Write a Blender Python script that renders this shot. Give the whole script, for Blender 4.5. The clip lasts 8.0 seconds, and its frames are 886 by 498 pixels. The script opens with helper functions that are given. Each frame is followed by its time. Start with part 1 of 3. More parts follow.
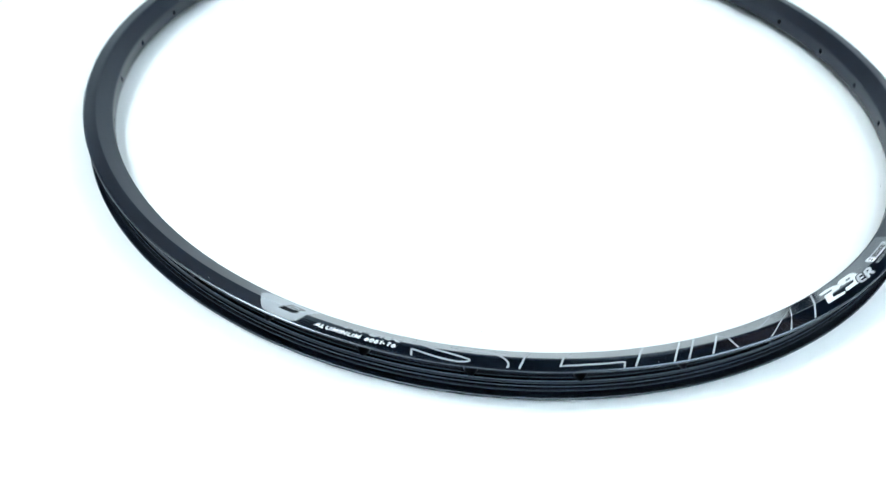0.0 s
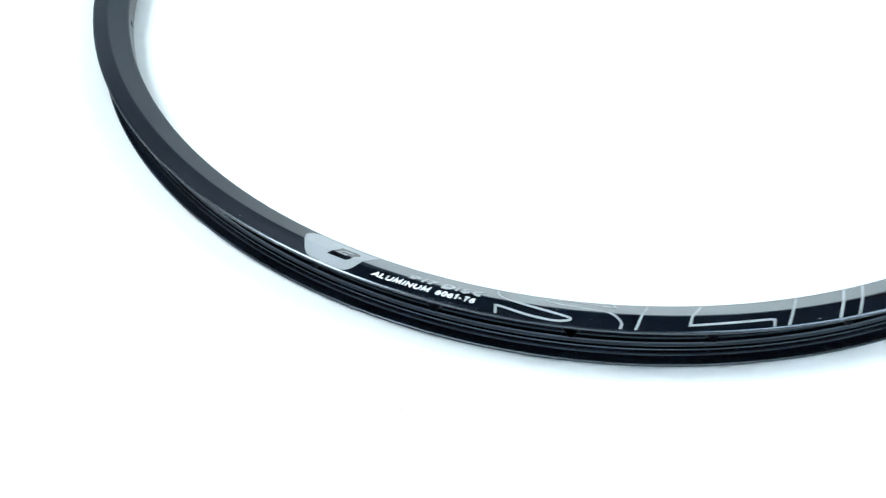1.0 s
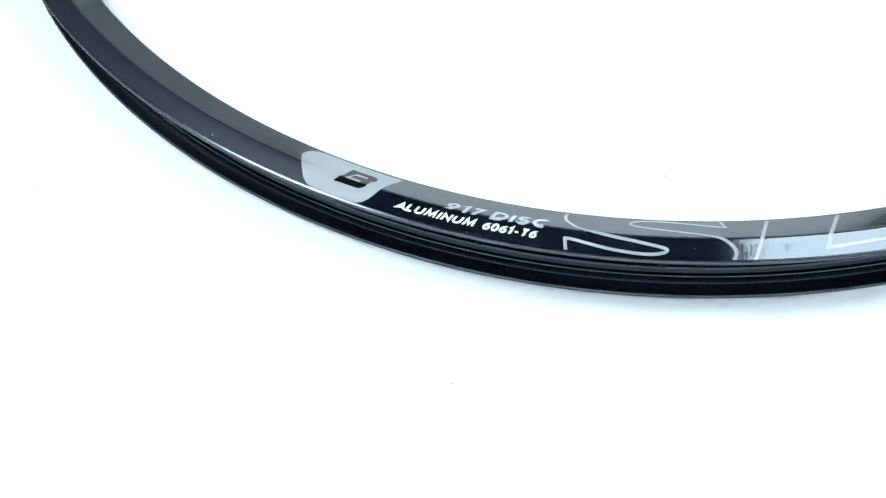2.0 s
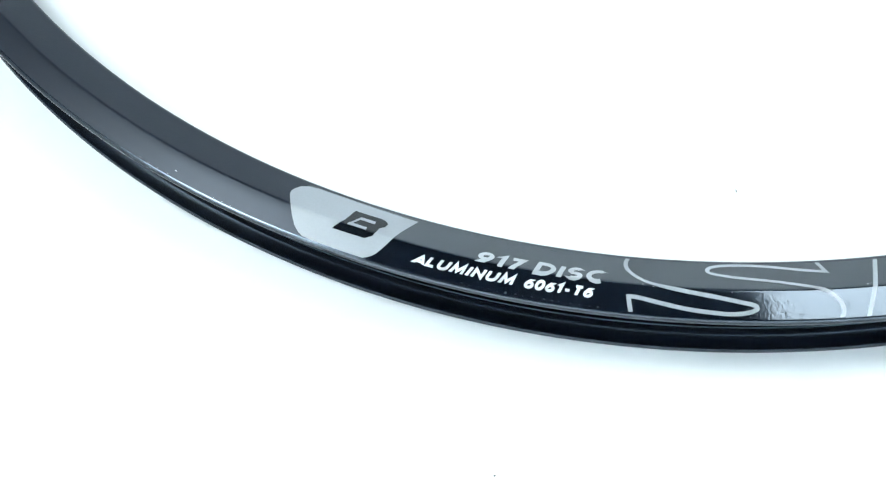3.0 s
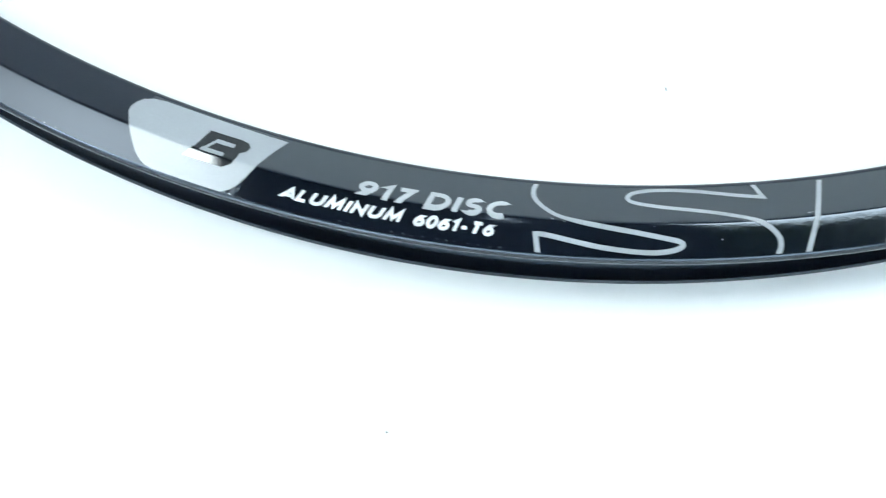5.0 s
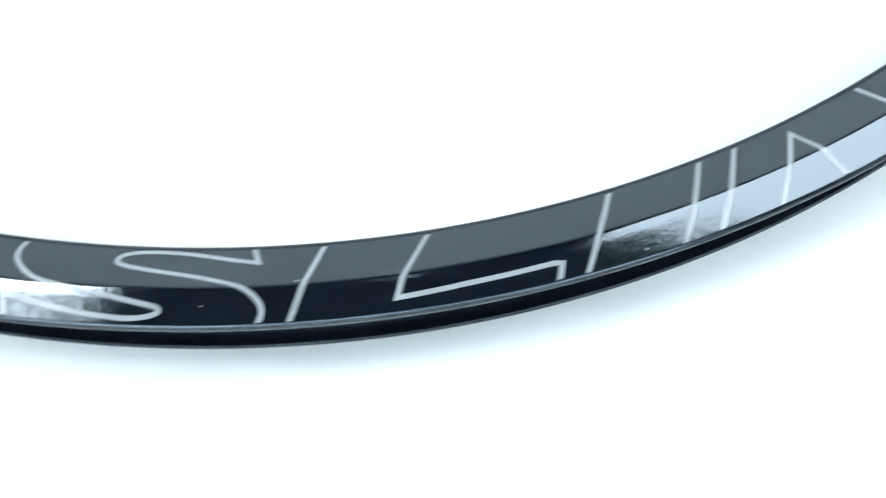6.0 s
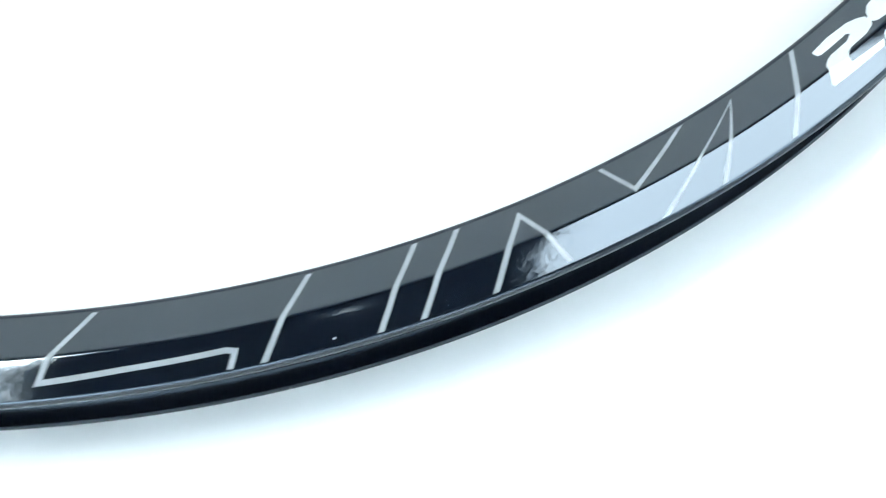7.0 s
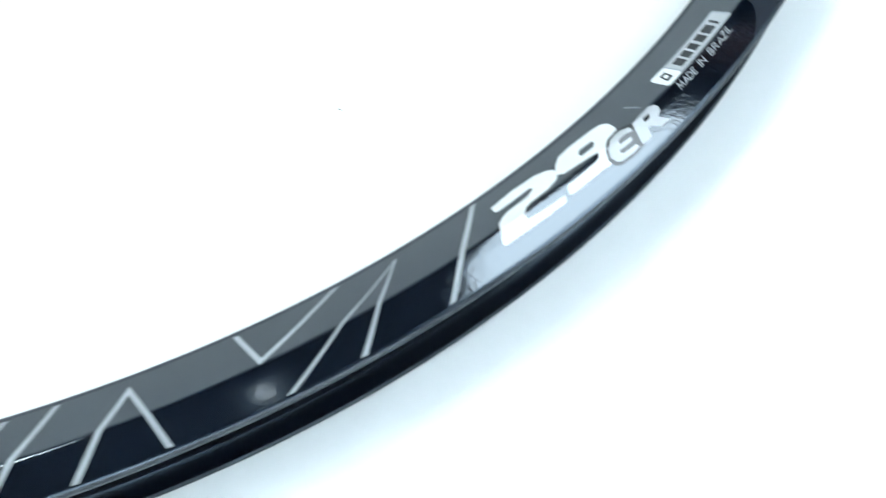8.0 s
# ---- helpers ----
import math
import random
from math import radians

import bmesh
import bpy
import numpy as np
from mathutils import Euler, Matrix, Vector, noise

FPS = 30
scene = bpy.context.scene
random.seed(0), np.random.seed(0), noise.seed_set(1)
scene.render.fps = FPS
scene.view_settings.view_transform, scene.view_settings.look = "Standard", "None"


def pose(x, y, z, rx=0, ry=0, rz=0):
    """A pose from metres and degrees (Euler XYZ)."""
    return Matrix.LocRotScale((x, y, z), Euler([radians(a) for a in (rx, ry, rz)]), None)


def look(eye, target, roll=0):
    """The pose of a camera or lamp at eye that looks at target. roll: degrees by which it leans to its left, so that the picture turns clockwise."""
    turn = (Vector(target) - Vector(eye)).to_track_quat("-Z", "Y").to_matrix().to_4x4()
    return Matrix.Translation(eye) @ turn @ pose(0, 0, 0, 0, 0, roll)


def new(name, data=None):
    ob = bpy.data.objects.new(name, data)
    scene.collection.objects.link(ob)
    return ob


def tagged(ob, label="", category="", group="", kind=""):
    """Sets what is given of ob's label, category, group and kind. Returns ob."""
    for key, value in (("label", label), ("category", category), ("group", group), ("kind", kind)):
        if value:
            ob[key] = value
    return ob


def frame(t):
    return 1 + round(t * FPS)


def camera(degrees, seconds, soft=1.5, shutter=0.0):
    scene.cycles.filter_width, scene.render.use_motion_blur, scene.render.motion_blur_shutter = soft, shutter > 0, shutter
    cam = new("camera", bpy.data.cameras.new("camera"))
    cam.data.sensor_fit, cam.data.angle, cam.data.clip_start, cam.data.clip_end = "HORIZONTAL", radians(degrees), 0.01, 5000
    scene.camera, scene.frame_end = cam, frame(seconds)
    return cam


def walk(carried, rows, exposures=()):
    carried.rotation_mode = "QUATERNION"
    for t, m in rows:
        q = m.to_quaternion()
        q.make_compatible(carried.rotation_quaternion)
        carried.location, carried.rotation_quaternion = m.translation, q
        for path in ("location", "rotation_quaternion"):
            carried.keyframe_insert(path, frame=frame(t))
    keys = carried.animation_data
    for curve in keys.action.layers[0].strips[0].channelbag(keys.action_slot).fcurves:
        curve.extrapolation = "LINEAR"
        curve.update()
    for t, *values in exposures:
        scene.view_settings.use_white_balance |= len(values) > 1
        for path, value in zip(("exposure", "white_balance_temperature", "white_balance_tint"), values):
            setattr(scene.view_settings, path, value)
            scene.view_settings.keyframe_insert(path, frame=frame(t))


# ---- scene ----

# ---------------------------------------------------------------- camera
cam = camera(52.85, 8.0, soft=1.2, shutter=0.3)
PATH = [
    (0.0, (-0.0549, -0.6302, 0.3773), (-0.0488, -0.4033, 0.1811), 4.14),
    (0.2, (-0.0498, -0.602, 0.3616), (-0.0426, -0.3835, 0.1563), 4.22),
    (0.4, (-0.0507, -0.5824, 0.3554), (-0.0426, -0.3692, 0.1445), 4.46),
    (0.5, (-0.0529, -0.5695, 0.3509), (-0.046, -0.3606, 0.1357), 4.05),
    (0.8, (-0.0556, -0.5484, 0.3323), (-0.0645, -0.3428, 0.114), 0.55),
    (1.0, (-0.064, -0.5441, 0.3119), (-0.0784, -0.3391, 0.0934), -0.68),
    (1.3, (-0.0714, -0.51, 0.3069), (-0.0876, -0.3297, 0.0677), -2.68),
    (1.5, (-0.0769, -0.5023, 0.2902), (-0.09, -0.3219, 0.0509), -3.28),
    (1.6, (-0.078, -0.4897, 0.2881), (-0.0902, -0.3143, 0.045), -3.98),
    (1.8, (-0.0797, -0.4704, 0.2765), (-0.0935, -0.3041, 0.0272), -5.29),
    (2.0, (-0.0822, -0.452, 0.2642), (-0.0984, -0.2976, 0.0075), -7.1),
    (2.2, (-0.0875, -0.4316, 0.2577), (-0.1003, -0.2842, -0.0033), -6.78),
    (3.3, (-0.0968, -0.3692, 0.2236), (-0.1067, -0.2614, -0.0562), -10.53),
    (3.5, (-0.0958, -0.3568, 0.2146), (-0.1037, -0.2628, -0.0702), -11.09),
    (3.7, (-0.0961, -0.3512, 0.2101), (-0.1005, -0.263, -0.0766), -9.84),
    (4.0, (-0.0959, -0.3426, 0.2099), (-0.0991, -0.2695, -0.081), -10.14),
    (4.2, (-0.0947, -0.3384, 0.2099), (-0.0989, -0.2716, -0.0826), -11.53),
    (5.3, (-0.0609, -0.354, 0.2094), (-0.0553, -0.2854, -0.0825), -0.69),
    (5.4, (-0.0446, -0.3547, 0.2068), (-0.0387, -0.2824, -0.0843), -0.78),
    (5.5, (-0.0287, -0.3531, 0.2101), (-0.0193, -0.2784, -0.0803), 2.32),
    (5.8, (0.0028, -0.3534, 0.2073), (0.0189, -0.2767, -0.0823), 7.27),
    (5.9, (0.0077, -0.3523, 0.2058), (0.0307, -0.2756, -0.0834), 12.06),
    (6.0, (0.0191, -0.3518, 0.2047), (0.0377, -0.2723, -0.0839), 8.85),
    (6.3, (0.0411, -0.3476, 0.202), (0.0608, -0.2645, -0.0856), 9.64),
    (6.5, (0.0526, -0.3485, 0.1978), (0.0742, -0.2609, -0.0884), 10.43),
    (6.7, (0.0637, -0.351, 0.1922), (0.0861, -0.2564, -0.0916), 10.41),
    (7.0, (0.0819, -0.3468, 0.1892), (0.1048, -0.2459, -0.0924), 10.7),
    (7.2, (0.0942, -0.3457, 0.1838), (0.1181, -0.2355, -0.0942), 10.49),
    (7.5, (0.115, -0.3313, 0.182), (0.1415, -0.2124, -0.0921), 11.27),
    (7.7, (0.1284, -0.3281, 0.1892), (0.1529, -0.2016, -0.0817), 9.76),
    (7.8, (0.1363, -0.333, 0.1905), (0.1629, -0.2, -0.0771), 10.81),
    (8.0, (0.1526, -0.3296, 0.1827), (0.1821, -0.1992, -0.0859), 11.32),
]
walk(cam, [(t, look(eye, target, roll)) for t, eye, target, roll in PATH], exposures=[(0.0, 4.66, 6250, -3), (8.0, 4.66, 6250, -3)])

# ---------------------------------------------------------------- world
world = bpy.data.worlds.new("world")
scene.world = world
world.use_nodes = True
wn = world.node_tree
sky = wn.nodes.new("ShaderNodeTexSky")
sky.sky_type = "NISHITA"
sky.sun_disc = False
sky.sun_elevation = radians(63)
sky.sun_rotation = radians(295)
sky.dust_density = 0.1
sky.air_density = 1.0
wn.nodes["Background"].inputs["Strength"].default_value = 0.12
haze = wn.nodes.new("ShaderNodeHueSaturation")
haze.inputs["Saturation"].default_value = 0.28
wn.links.new(sky.outputs["Color"], haze.inputs["Color"])
wn.links.new(haze.outputs["Color"], wn.nodes["Background"].inputs["Color"])

# soft daylight of the brightest part of the sky, through the western roof opening
sun_data = bpy.data.lights.new("sun", "SUN")
sun_data.energy = 0.040
sun_data.angle = radians(14)
sun_data.color = (1.0, 0.98, 0.95)
sun = new("sun", sun_data)
sun.matrix_basis = look((-1.11, 0.52, 2.4), (0, 0, 0))

# ---------------------------------------------------------------- materials
def material(name, color, rough, spec=0.5, metal=0.0, coat=0.0, grain=0.0, grain_scale=400.0, bump=0.0, bump_scale=900.0, rough_var=0.0, tint=(1, 1, 1)):
    m = bpy.data.materials.new(name)
    m.use_nodes = True
    nt = m.node_tree
    b = nt.nodes["Principled BSDF"]
    b.inputs["Base Color"].default_value = (*color, 1)
    b.inputs["Roughness"].default_value = rough
    b.inputs["Metallic"].default_value = metal
    b.inputs["Specular IOR Level"].default_value = spec
    b.inputs["Specular Tint"].default_value = (*tint, 1)
    b.inputs["Coat Weight"].default_value = coat
    b.inputs["Coat Roughness"].default_value = 0.03
    tc = nt.nodes.new("ShaderNodeTexCoord")
    if grain or rough_var:
        fine = nt.nodes.new("ShaderNodeTexNoise")
        fine.inputs["Scale"].default_value = grain_scale
        fine.inputs["Detail"].default_value = 6
        broad = nt.nodes.new("ShaderNodeTexNoise")
        broad.inputs["Scale"].default_value = grain_scale * 0.06
        broad.inputs["Detail"].default_value = 3
        add = nt.nodes.new("ShaderNodeMath")
        add.operation = "ADD"
        for n in (fine, broad):
            nt.links.new(tc.outputs["Object"], n.inputs["Vector"])
        nt.links.new(fine.outputs["Fac"], add.inputs[0])
        nt.links.new(broad.outputs["Fac"], add.inputs[1])
        if grain:
            ramp = nt.nodes.new("ShaderNodeMapRange")
            ramp.inputs["From Min"].default_value = 0.6
            ramp.inputs["From Max"].default_value = 1.4
            ramp.inputs["To Min"].default_value = 1.0 - grain
            ramp.inputs["To Max"].default_value = 1.0 + grain
            mul = nt.nodes.new("ShaderNodeVectorMath")
            mul.operation = "SCALE"
            mul.inputs[0].default_value = color
            nt.links.new(add.outputs[0], ramp.inputs["Value"])
            nt.links.new(ramp.outputs["Result"], mul.inputs["Scale"])
            nt.links.new(mul.outputs["Vector"], b.inputs["Base Color"])
        if rough_var:
            rr = nt.nodes.new("ShaderNodeMapRange")
            rr.inputs["From Min"].default_value = 0.6
            rr.inputs["From Max"].default_value = 1.4
            rr.inputs["To Min"].default_value = max(0.0, rough - rough_var)
            rr.inputs["To Max"].default_value = rough + rough_var
            nt.links.new(add.outputs[0], rr.inputs["Value"])
            nt.links.new(rr.outputs["Result"], b.inputs["Roughness"])
    if bump:
        bn = nt.nodes.new("ShaderNodeTexNoise")
        bn.inputs["Scale"].default_value = bump_scale
        bn.inputs["Detail"].default_value = 4
        bp = nt.nodes.new("ShaderNodeBump")
        bp.inputs["Strength"].default_value = bump
        bp.inputs["Distance"].default_value = 0.0002
        nt.links.new(tc.outputs["Object"], bn.inputs["Vector"])
        nt.links.new(bn.outputs["Fac"], bp.inputs["Height"])
        nt.links.new(bp.outputs["Normal"], b.inputs["Normal"])
    return m


PAPER = material("white_paper", (0.86, 0.86, 0.86), 0.75, 0.3, grain=0.012, grain_scale=60, bump=0.15, bump_scale=700)
ANODIZED = material("black_anodized_aluminium", (0.0030, 0.0052, 0.0105), 0.31, 0.44, grain=0.12, grain_scale=220, bump=0.09, bump_scale=1300, tint=(0.78, 0.86, 1.0))
LIP = material("worn_black_lip", (0.0038, 0.0062, 0.0125), 0.16, 0.95, grain=0.2, grain_scale=200, tint=(0.68, 0.84, 1.0))
# bright metal colour paints the highlight line along the glossy black lips
EDGE_GLINT = material("painted_glint_edge", (0.070, 0.077, 0.090), 0.26, 0.6, metal=0.75, grain=0.08, grain_scale=500)
CHANNEL = material("matte_black_tyre_channel", (0.0030, 0.0046, 0.0100), 0.22, 0.40, grain=0.2, grain_scale=300, tint=(0.68, 0.84, 1.0))
FILM = material("glossy_black_film", (0.0024, 0.0046, 0.0095), 0.03, 0.95, grain=0.15, grain_scale=300, coat=0.5, bump=0.09, bump_scale=1200, tint=(0.82, 0.91, 1.0))
SILVER = material("silver_ink", (0.33, 0.345, 0.365), 0.26, 0.35, grain=0.04, grain_scale=1500)
INK = material("glossy_silver_ink", (0.34, 0.355, 0.375), 0.08, 0.5, coat=0.3, grain=0.04, grain_scale=1500)
GREY = material("grey_ink", (0.40, 0.41, 0.425), 0.06, 0.5, coat=0.3, grain=0.05, grain_scale=1500)
WHITE = material("white_ink", (0.70, 0.705, 0.71), 0.06, 0.5, grain=0.03, grain_scale=1500)
PALE = material("pale_grey_ink", (0.44, 0.45, 0.47), 0.1, 0.5, grain=0.04, grain_scale=1500)
DARK = material("dark_ink", (0.005, 0.007, 0.010), 0.05, 0.5, grain=0.15, grain_scale=900)
WALL = material("white_wall_paint", (0.68, 0.72, 0.73), 0.7, 0.3, grain=0.03, grain_scale=12, bump=0.2, bump_scale=150)
CEILING = material("dark_stained_ceiling", (0.075, 0.075, 0.08), 0.6, 0.3, grain=0.3, grain_scale=25, bump=0.3, bump_scale=60)
BROWN = material("dark_brown_wood", (0.05, 0.018, 0.016), 0.5, 0.4, grain=0.3, grain_scale=20, bump=0.2, bump_scale=80)
EARTH = material("garden_soil", (0.12, 0.11, 0.07), 0.9, 0.2, grain=0.3, grain_scale=3, bump=0.5, bump_scale=30)
BARK = material("bark", (0.11, 0.08, 0.055), 0.9, 0.2, grain=0.4, grain_scale=20, bump=0.6, bump_scale=40)
LEAF = material("leaf", (0.022, 0.042, 0.018), 0.6, 0.15, grain=0.3, grain_scale=30)
FLECK = material("dust_fleck", (0.16, 0.155, 0.15), 0.9, 0.2, grain=0.3, grain_scale=3000)


# ---------------------------------------------------------------- building helpers
def mesh_from(name, bm, mat, smooth=None):
    me = bpy.data.meshes.new(name)
    bm.to_mesh(me)
    bm.free()
    me.materials.append(mat)
    if smooth is not None:
        for p in me.polygons:
            p.use_smooth = True
        me.set_sharp_from_angle(angle=radians(smooth))
    return me


def part(name, bm, mat, parent, label="", smooth=None):
    ob = new(name, mesh_from(name, bm, mat, smooth))
    ob.parent = parent
    if label:
        tagged(ob, label)
    return ob


def box(bm, x0, x1, y0, y1, z0, z1):
    m = Matrix.LocRotScale(((x0 + x1) / 2, (y0 + y1) / 2, (z0 + z1) / 2), None, (x1 - x0, y1 - y0, z1 - z0))
    bmesh.ops.create_cube(bm, size=1, matrix=m)


def structure(name, bm, mat, label, category):
    return tagged(new(name, mesh_from(name, bm, mat)), label, category, kind="structure")


# ---------------------------------------------------------------- the room
X0, X1, Y0, Y1, ZF, ZC = -3.0, 3.1, -1.7, 1.75, -0.75, 3.0
TABLE_BACK = 0.95      # the paper curves up here, out of view, to brighten the rim's reflections

bm = bmesh.new()
bmesh.ops.create_grid(bm, x_segments=60, y_segments=120, size=1)
for v in bm.verts:
    v.co = Vector(((X0 + X1) / 2 + v.co.x * (X1 - X0 - 0.02) / 2, Y0 + 0.01 + (v.co.y + 1) / 2 * (Y1 - Y0 + 0.45), 0))
COVE = 0.75
BEND = TABLE_BACK - COVE
for v in bm.verts:
    over = v.co.y - BEND
    if over > 0:
        a = min(over / COVE, math.pi / 2)
        v.co.y = BEND + COVE * math.sin(a)
        v.co.z = COVE * (1 - math.cos(a)) + max(0.0, over - COVE * math.pi / 2)
low = bmesh.ops.extrude_face_region(bm, geom=bm.faces[:])
for v in low["geom"]:
    if isinstance(v, bmesh.types.BMVert):
        v.co.z -= 0.04
bmesh.ops.recalc_face_normals(bm, faces=bm.faces[:])
for f in bm.faces:
    f.smooth = abs(f.normal.x) < 0.5
structure("tabletop", bm, PAPER, "smooth white paper table surface with an added reflecting curve behind", "table")

bm = bmesh.new()
box(bm, -40, 40, -40, 40, ZF - 0.4, ZF - 0.1)
structure("ground", bm, EARTH, "bare garden soil around the room", "ground")
bm = bmesh.new()
box(bm, X0 - 0.15, X1 + 0.15, Y0 - 0.15, Y1 + 0.15, ZF - 0.096, ZF)
structure("floor", bm, CEILING, "dark floor beneath the table", "floor")
for name, dims in (("wall_north", (X0 - 0.15, X1 + 0.15, Y1, Y1 + 0.15)), ("wall_south", (X0 - 0.15, X1 + 0.15, Y0 - 0.15, Y0)),
                   ("wall_east", (X1, X1 + 0.15, Y0, Y1)), ("wall_west", (X0 - 0.15, X0, Y0, Y1))):
    bm = bmesh.new()
    box(bm, *dims, ZF, ZC)
    structure(name, bm, WALL, "plain white painted wall", "wall")

# two skylights, an added fill opening and a small round hole, dark ceiling between
EAST_OPENING = [(0.88, -0.35), (2.75, -0.35), (2.85, 1.30), (2.0, 1.45), (1.2, 1.16), (0.88, 1.02), (0.87, 0.75), (0.90, 0.50), (0.89, 0.05)]
WEST_OPENING = [(-2.30, -0.40), (-1.08, -0.40), (-1.06, 0.28), (-0.95, 0.55), (-0.95, 1.0), (-1.5, 1.0), (-1.9, 0.85), (-2.30, 0.5)]
# unseen southern opening, added to fill the shadow beside the rim
SOUTH_FILL_OPENING = [(-2.0, -1.42), (1.7, -1.42), (1.7, -0.98), (-2.0, -0.98)]
# small hole added to give the bright spot mirrored in the film
SPOT_HOLE = [(0.09 + 0.038 * math.cos(a), 0.08 + 0.038 * math.sin(a)) for a in np.arange(12) * math.pi / 6]
bm = bmesh.new()
edges = []
for loop in ([(X0 - 0.15, Y0 - 0.15), (X1 + 0.15, Y0 - 0.15), (X1 + 0.15, Y1 + 0.15), (X0 - 0.15, Y1 + 0.15)], EAST_OPENING, WEST_OPENING, SOUTH_FILL_OPENING, SPOT_HOLE):
    vs = [bm.verts.new((x, y, ZC)) for x, y in loop]
    edges += [bm.edges.new((u, w)) for u, w in zip(vs, vs[1:] + vs[:1])]
bmesh.ops.triangle_fill(bm, edges=edges, use_beauty=True)
upper = bmesh.ops.extrude_face_region(bm, geom=bm.faces[:])
for v in upper["geom"]:
    if isinstance(v, bmesh.types.BMVert):
        v.co.z += 0.08
bmesh.ops.recalc_face_normals(bm, faces=bm.faces[:])
structure("ceiling", bm, CEILING, "dark ceiling with two open skylights, an added fill-light opening and a small round hole", "ceiling")

bm = bmesh.new()
box(bm, 1.25, 3.05, Y1 - 0.04, Y1 - 0.003, 0.9, 2.98)
structure("trim", bm, BROWN, "dark reddish-brown wooden wall panel", "panel")

# ---------------------------------------------------------------- tree above the roof
def limb(bm, pts, r0, r1, sides=7):
    rings = []
    for i, p in enumerate(pts):
        p = Vector(p)
        d = (Vector(pts[min(i + 1, len(pts) - 1)]) - Vector(pts[max(i - 1, 0)])).normalized()
        a = d.orthogonal().normalized()
        b = d.cross(a)
        r = r0 + (r1 - r0) * i / (len(pts) - 1)
        rings.append([bm.verts.new(p + r * (math.cos(2 * math.pi * k / sides) * a + math.sin(2 * math.pi * k / sides) * b)) for k in range(sides)])
    for u, w in zip(rings, rings[1:]):
        for k in range(sides):
            bm.faces.new((u[k], u[(k + 1) % sides], w[(k + 1) % sides], w[k]))


def garden_tree():
    rng = random.Random(4)
    tree = tagged(new("tree"), "leafy garden tree reaching over the roof", "tree")
    tree.location = (0.1, -2.9, ZF - 0.1)
    base = Vector(tree.location)
    bm = bmesh.new()
    top = Vector((0.1, -2.4, 4.2)) - base
    limb(bm, [(0, 0, 0), (0.03, 0.05, 1.5), (-0.02, 0.2, 3.3), top], 0.15, 0.07, 10)
    part("trunk", bm, BARK, tree, smooth=40)
    leaves = bmesh.new()
    for x1, y1, z1, n in ((0.75, -0.20, 4.4, 5000), (1.2, -0.14, 4.4, 4600), (1.7, -0.22, 4.45, 3600), (2.2, -0.26, 4.5, 3000), (2.8, -0.20, 4.6, 1000),
                          (1.0, 0.85, 4.5, 330), (1.05, 1.35, 4.6, 420), (-1.3, -0.12, 4.5, 450), (-1.8, -0.16, 4.5, 450), (-2.3, -0.1, 4.6, 350)):
        end = Vector((x1, y1, z1)) - base
        pts = []
        for i in range(7):
            f = i / 6
            p = top.lerp(end, f) + Vector((rng.uniform(-0.06, 0.06), 0, 0.25 * math.sin(f * 3) + rng.uniform(-0.05, 0.05)))
            pts.append(p)
        bm = bmesh.new()
        limb(bm, pts, 0.045, 0.008)
        for i in range(14):
            a = pts[rng.randint(3, 6)]
            b = a + Vector((rng.uniform(-0.4, 0.4), rng.uniform(-0.15, 0.15), rng.uniform(-0.15, 0.2)))
            limb(bm, [a, a.lerp(b, 0.5) + Vector((0, 0, 0.04)), b], 0.007, 0.002, 4)
        part("limb", bm, BARK, tree, smooth=40)
        for i in range(n):
            a = pts[rng.randint(4, 6)]
            c = a + Vector((rng.gauss(0, 0.26), rng.gauss(0.0, 0.15), rng.gauss(0.05, 0.16)))
            d = Vector((rng.uniform(-1, 1), rng.uniform(-1, 1), rng.uniform(-0.7, 0.4))).normalized()
            s = d.orthogonal().normalized() * rng.uniform(0.018, 0.030)
            ln = rng.uniform(0.06, 0.105)
            q = [leaves.verts.new(c + o) for o in (Vector(), d * ln * 0.4 + s, d * ln, d * ln * 0.4 - s)]
            leaves.faces.new(q)
    part("crown", leaves, LEAF, tree, "thin clumps of small green leaves")
    return tree


garden_tree()

# ---------------------------------------------------------------- rim surface, in millimetres
R_IN, Z_IN, R_RIDGE, Z_RIDGE = 297.45, 18.6, 307.83, 25.02
LEN_IN = math.hypot(R_RIDGE - R_IN, Z_RIDGE - Z_IN)
DIR_IN = ((R_RIDGE - R_IN) / LEN_IN, (Z_RIDGE - Z_IN) / LEN_IN)
DIR_OUT = (0.99536, -0.0962)
ROUND = 0.45
K = 5.393          # millimetres of arc per degree


def straight(s):
    if s < LEN_IN:
        return R_IN + DIR_IN[0] * s, Z_IN + DIR_IN[1] * s
    return R_RIDGE + DIR_OUT[0] * (s - LEN_IN), Z_RIDGE + DIR_OUT[1] * (s - LEN_IN)


def profile(s):
    """The upper face of the rim at s millimetres from its inner edge: radius, height and the normal."""
    d = (s - LEN_IN) / ROUND
    if abs(d) < 1:
        f = (d + 1) / 2
        a, b, c = straight(LEN_IN - ROUND), (R_RIDGE, Z_RIDGE), straight(LEN_IN + ROUND)
        p = [(1 - f) ** 2 * a[i] + 2 * f * (1 - f) * b[i] + f * f * c[i] for i in (0, 1)]
        t = [DIR_IN[i] * (1 - f) + DIR_OUT[i] * f for i in (0, 1)]
    else:
        p = straight(s)
        t = DIR_IN if d < 0 else DIR_OUT
    n = math.hypot(*t)
    return p[0], p[1], -t[1] / n, t[0] / n


def on_rim(x, s, lift):
    r, z, nr, nz = profile(s)
    a = radians(x / K)
    r += nr * lift
    return Vector((r * math.cos(a), r * math.sin(a), z + nz * lift)) * 0.001


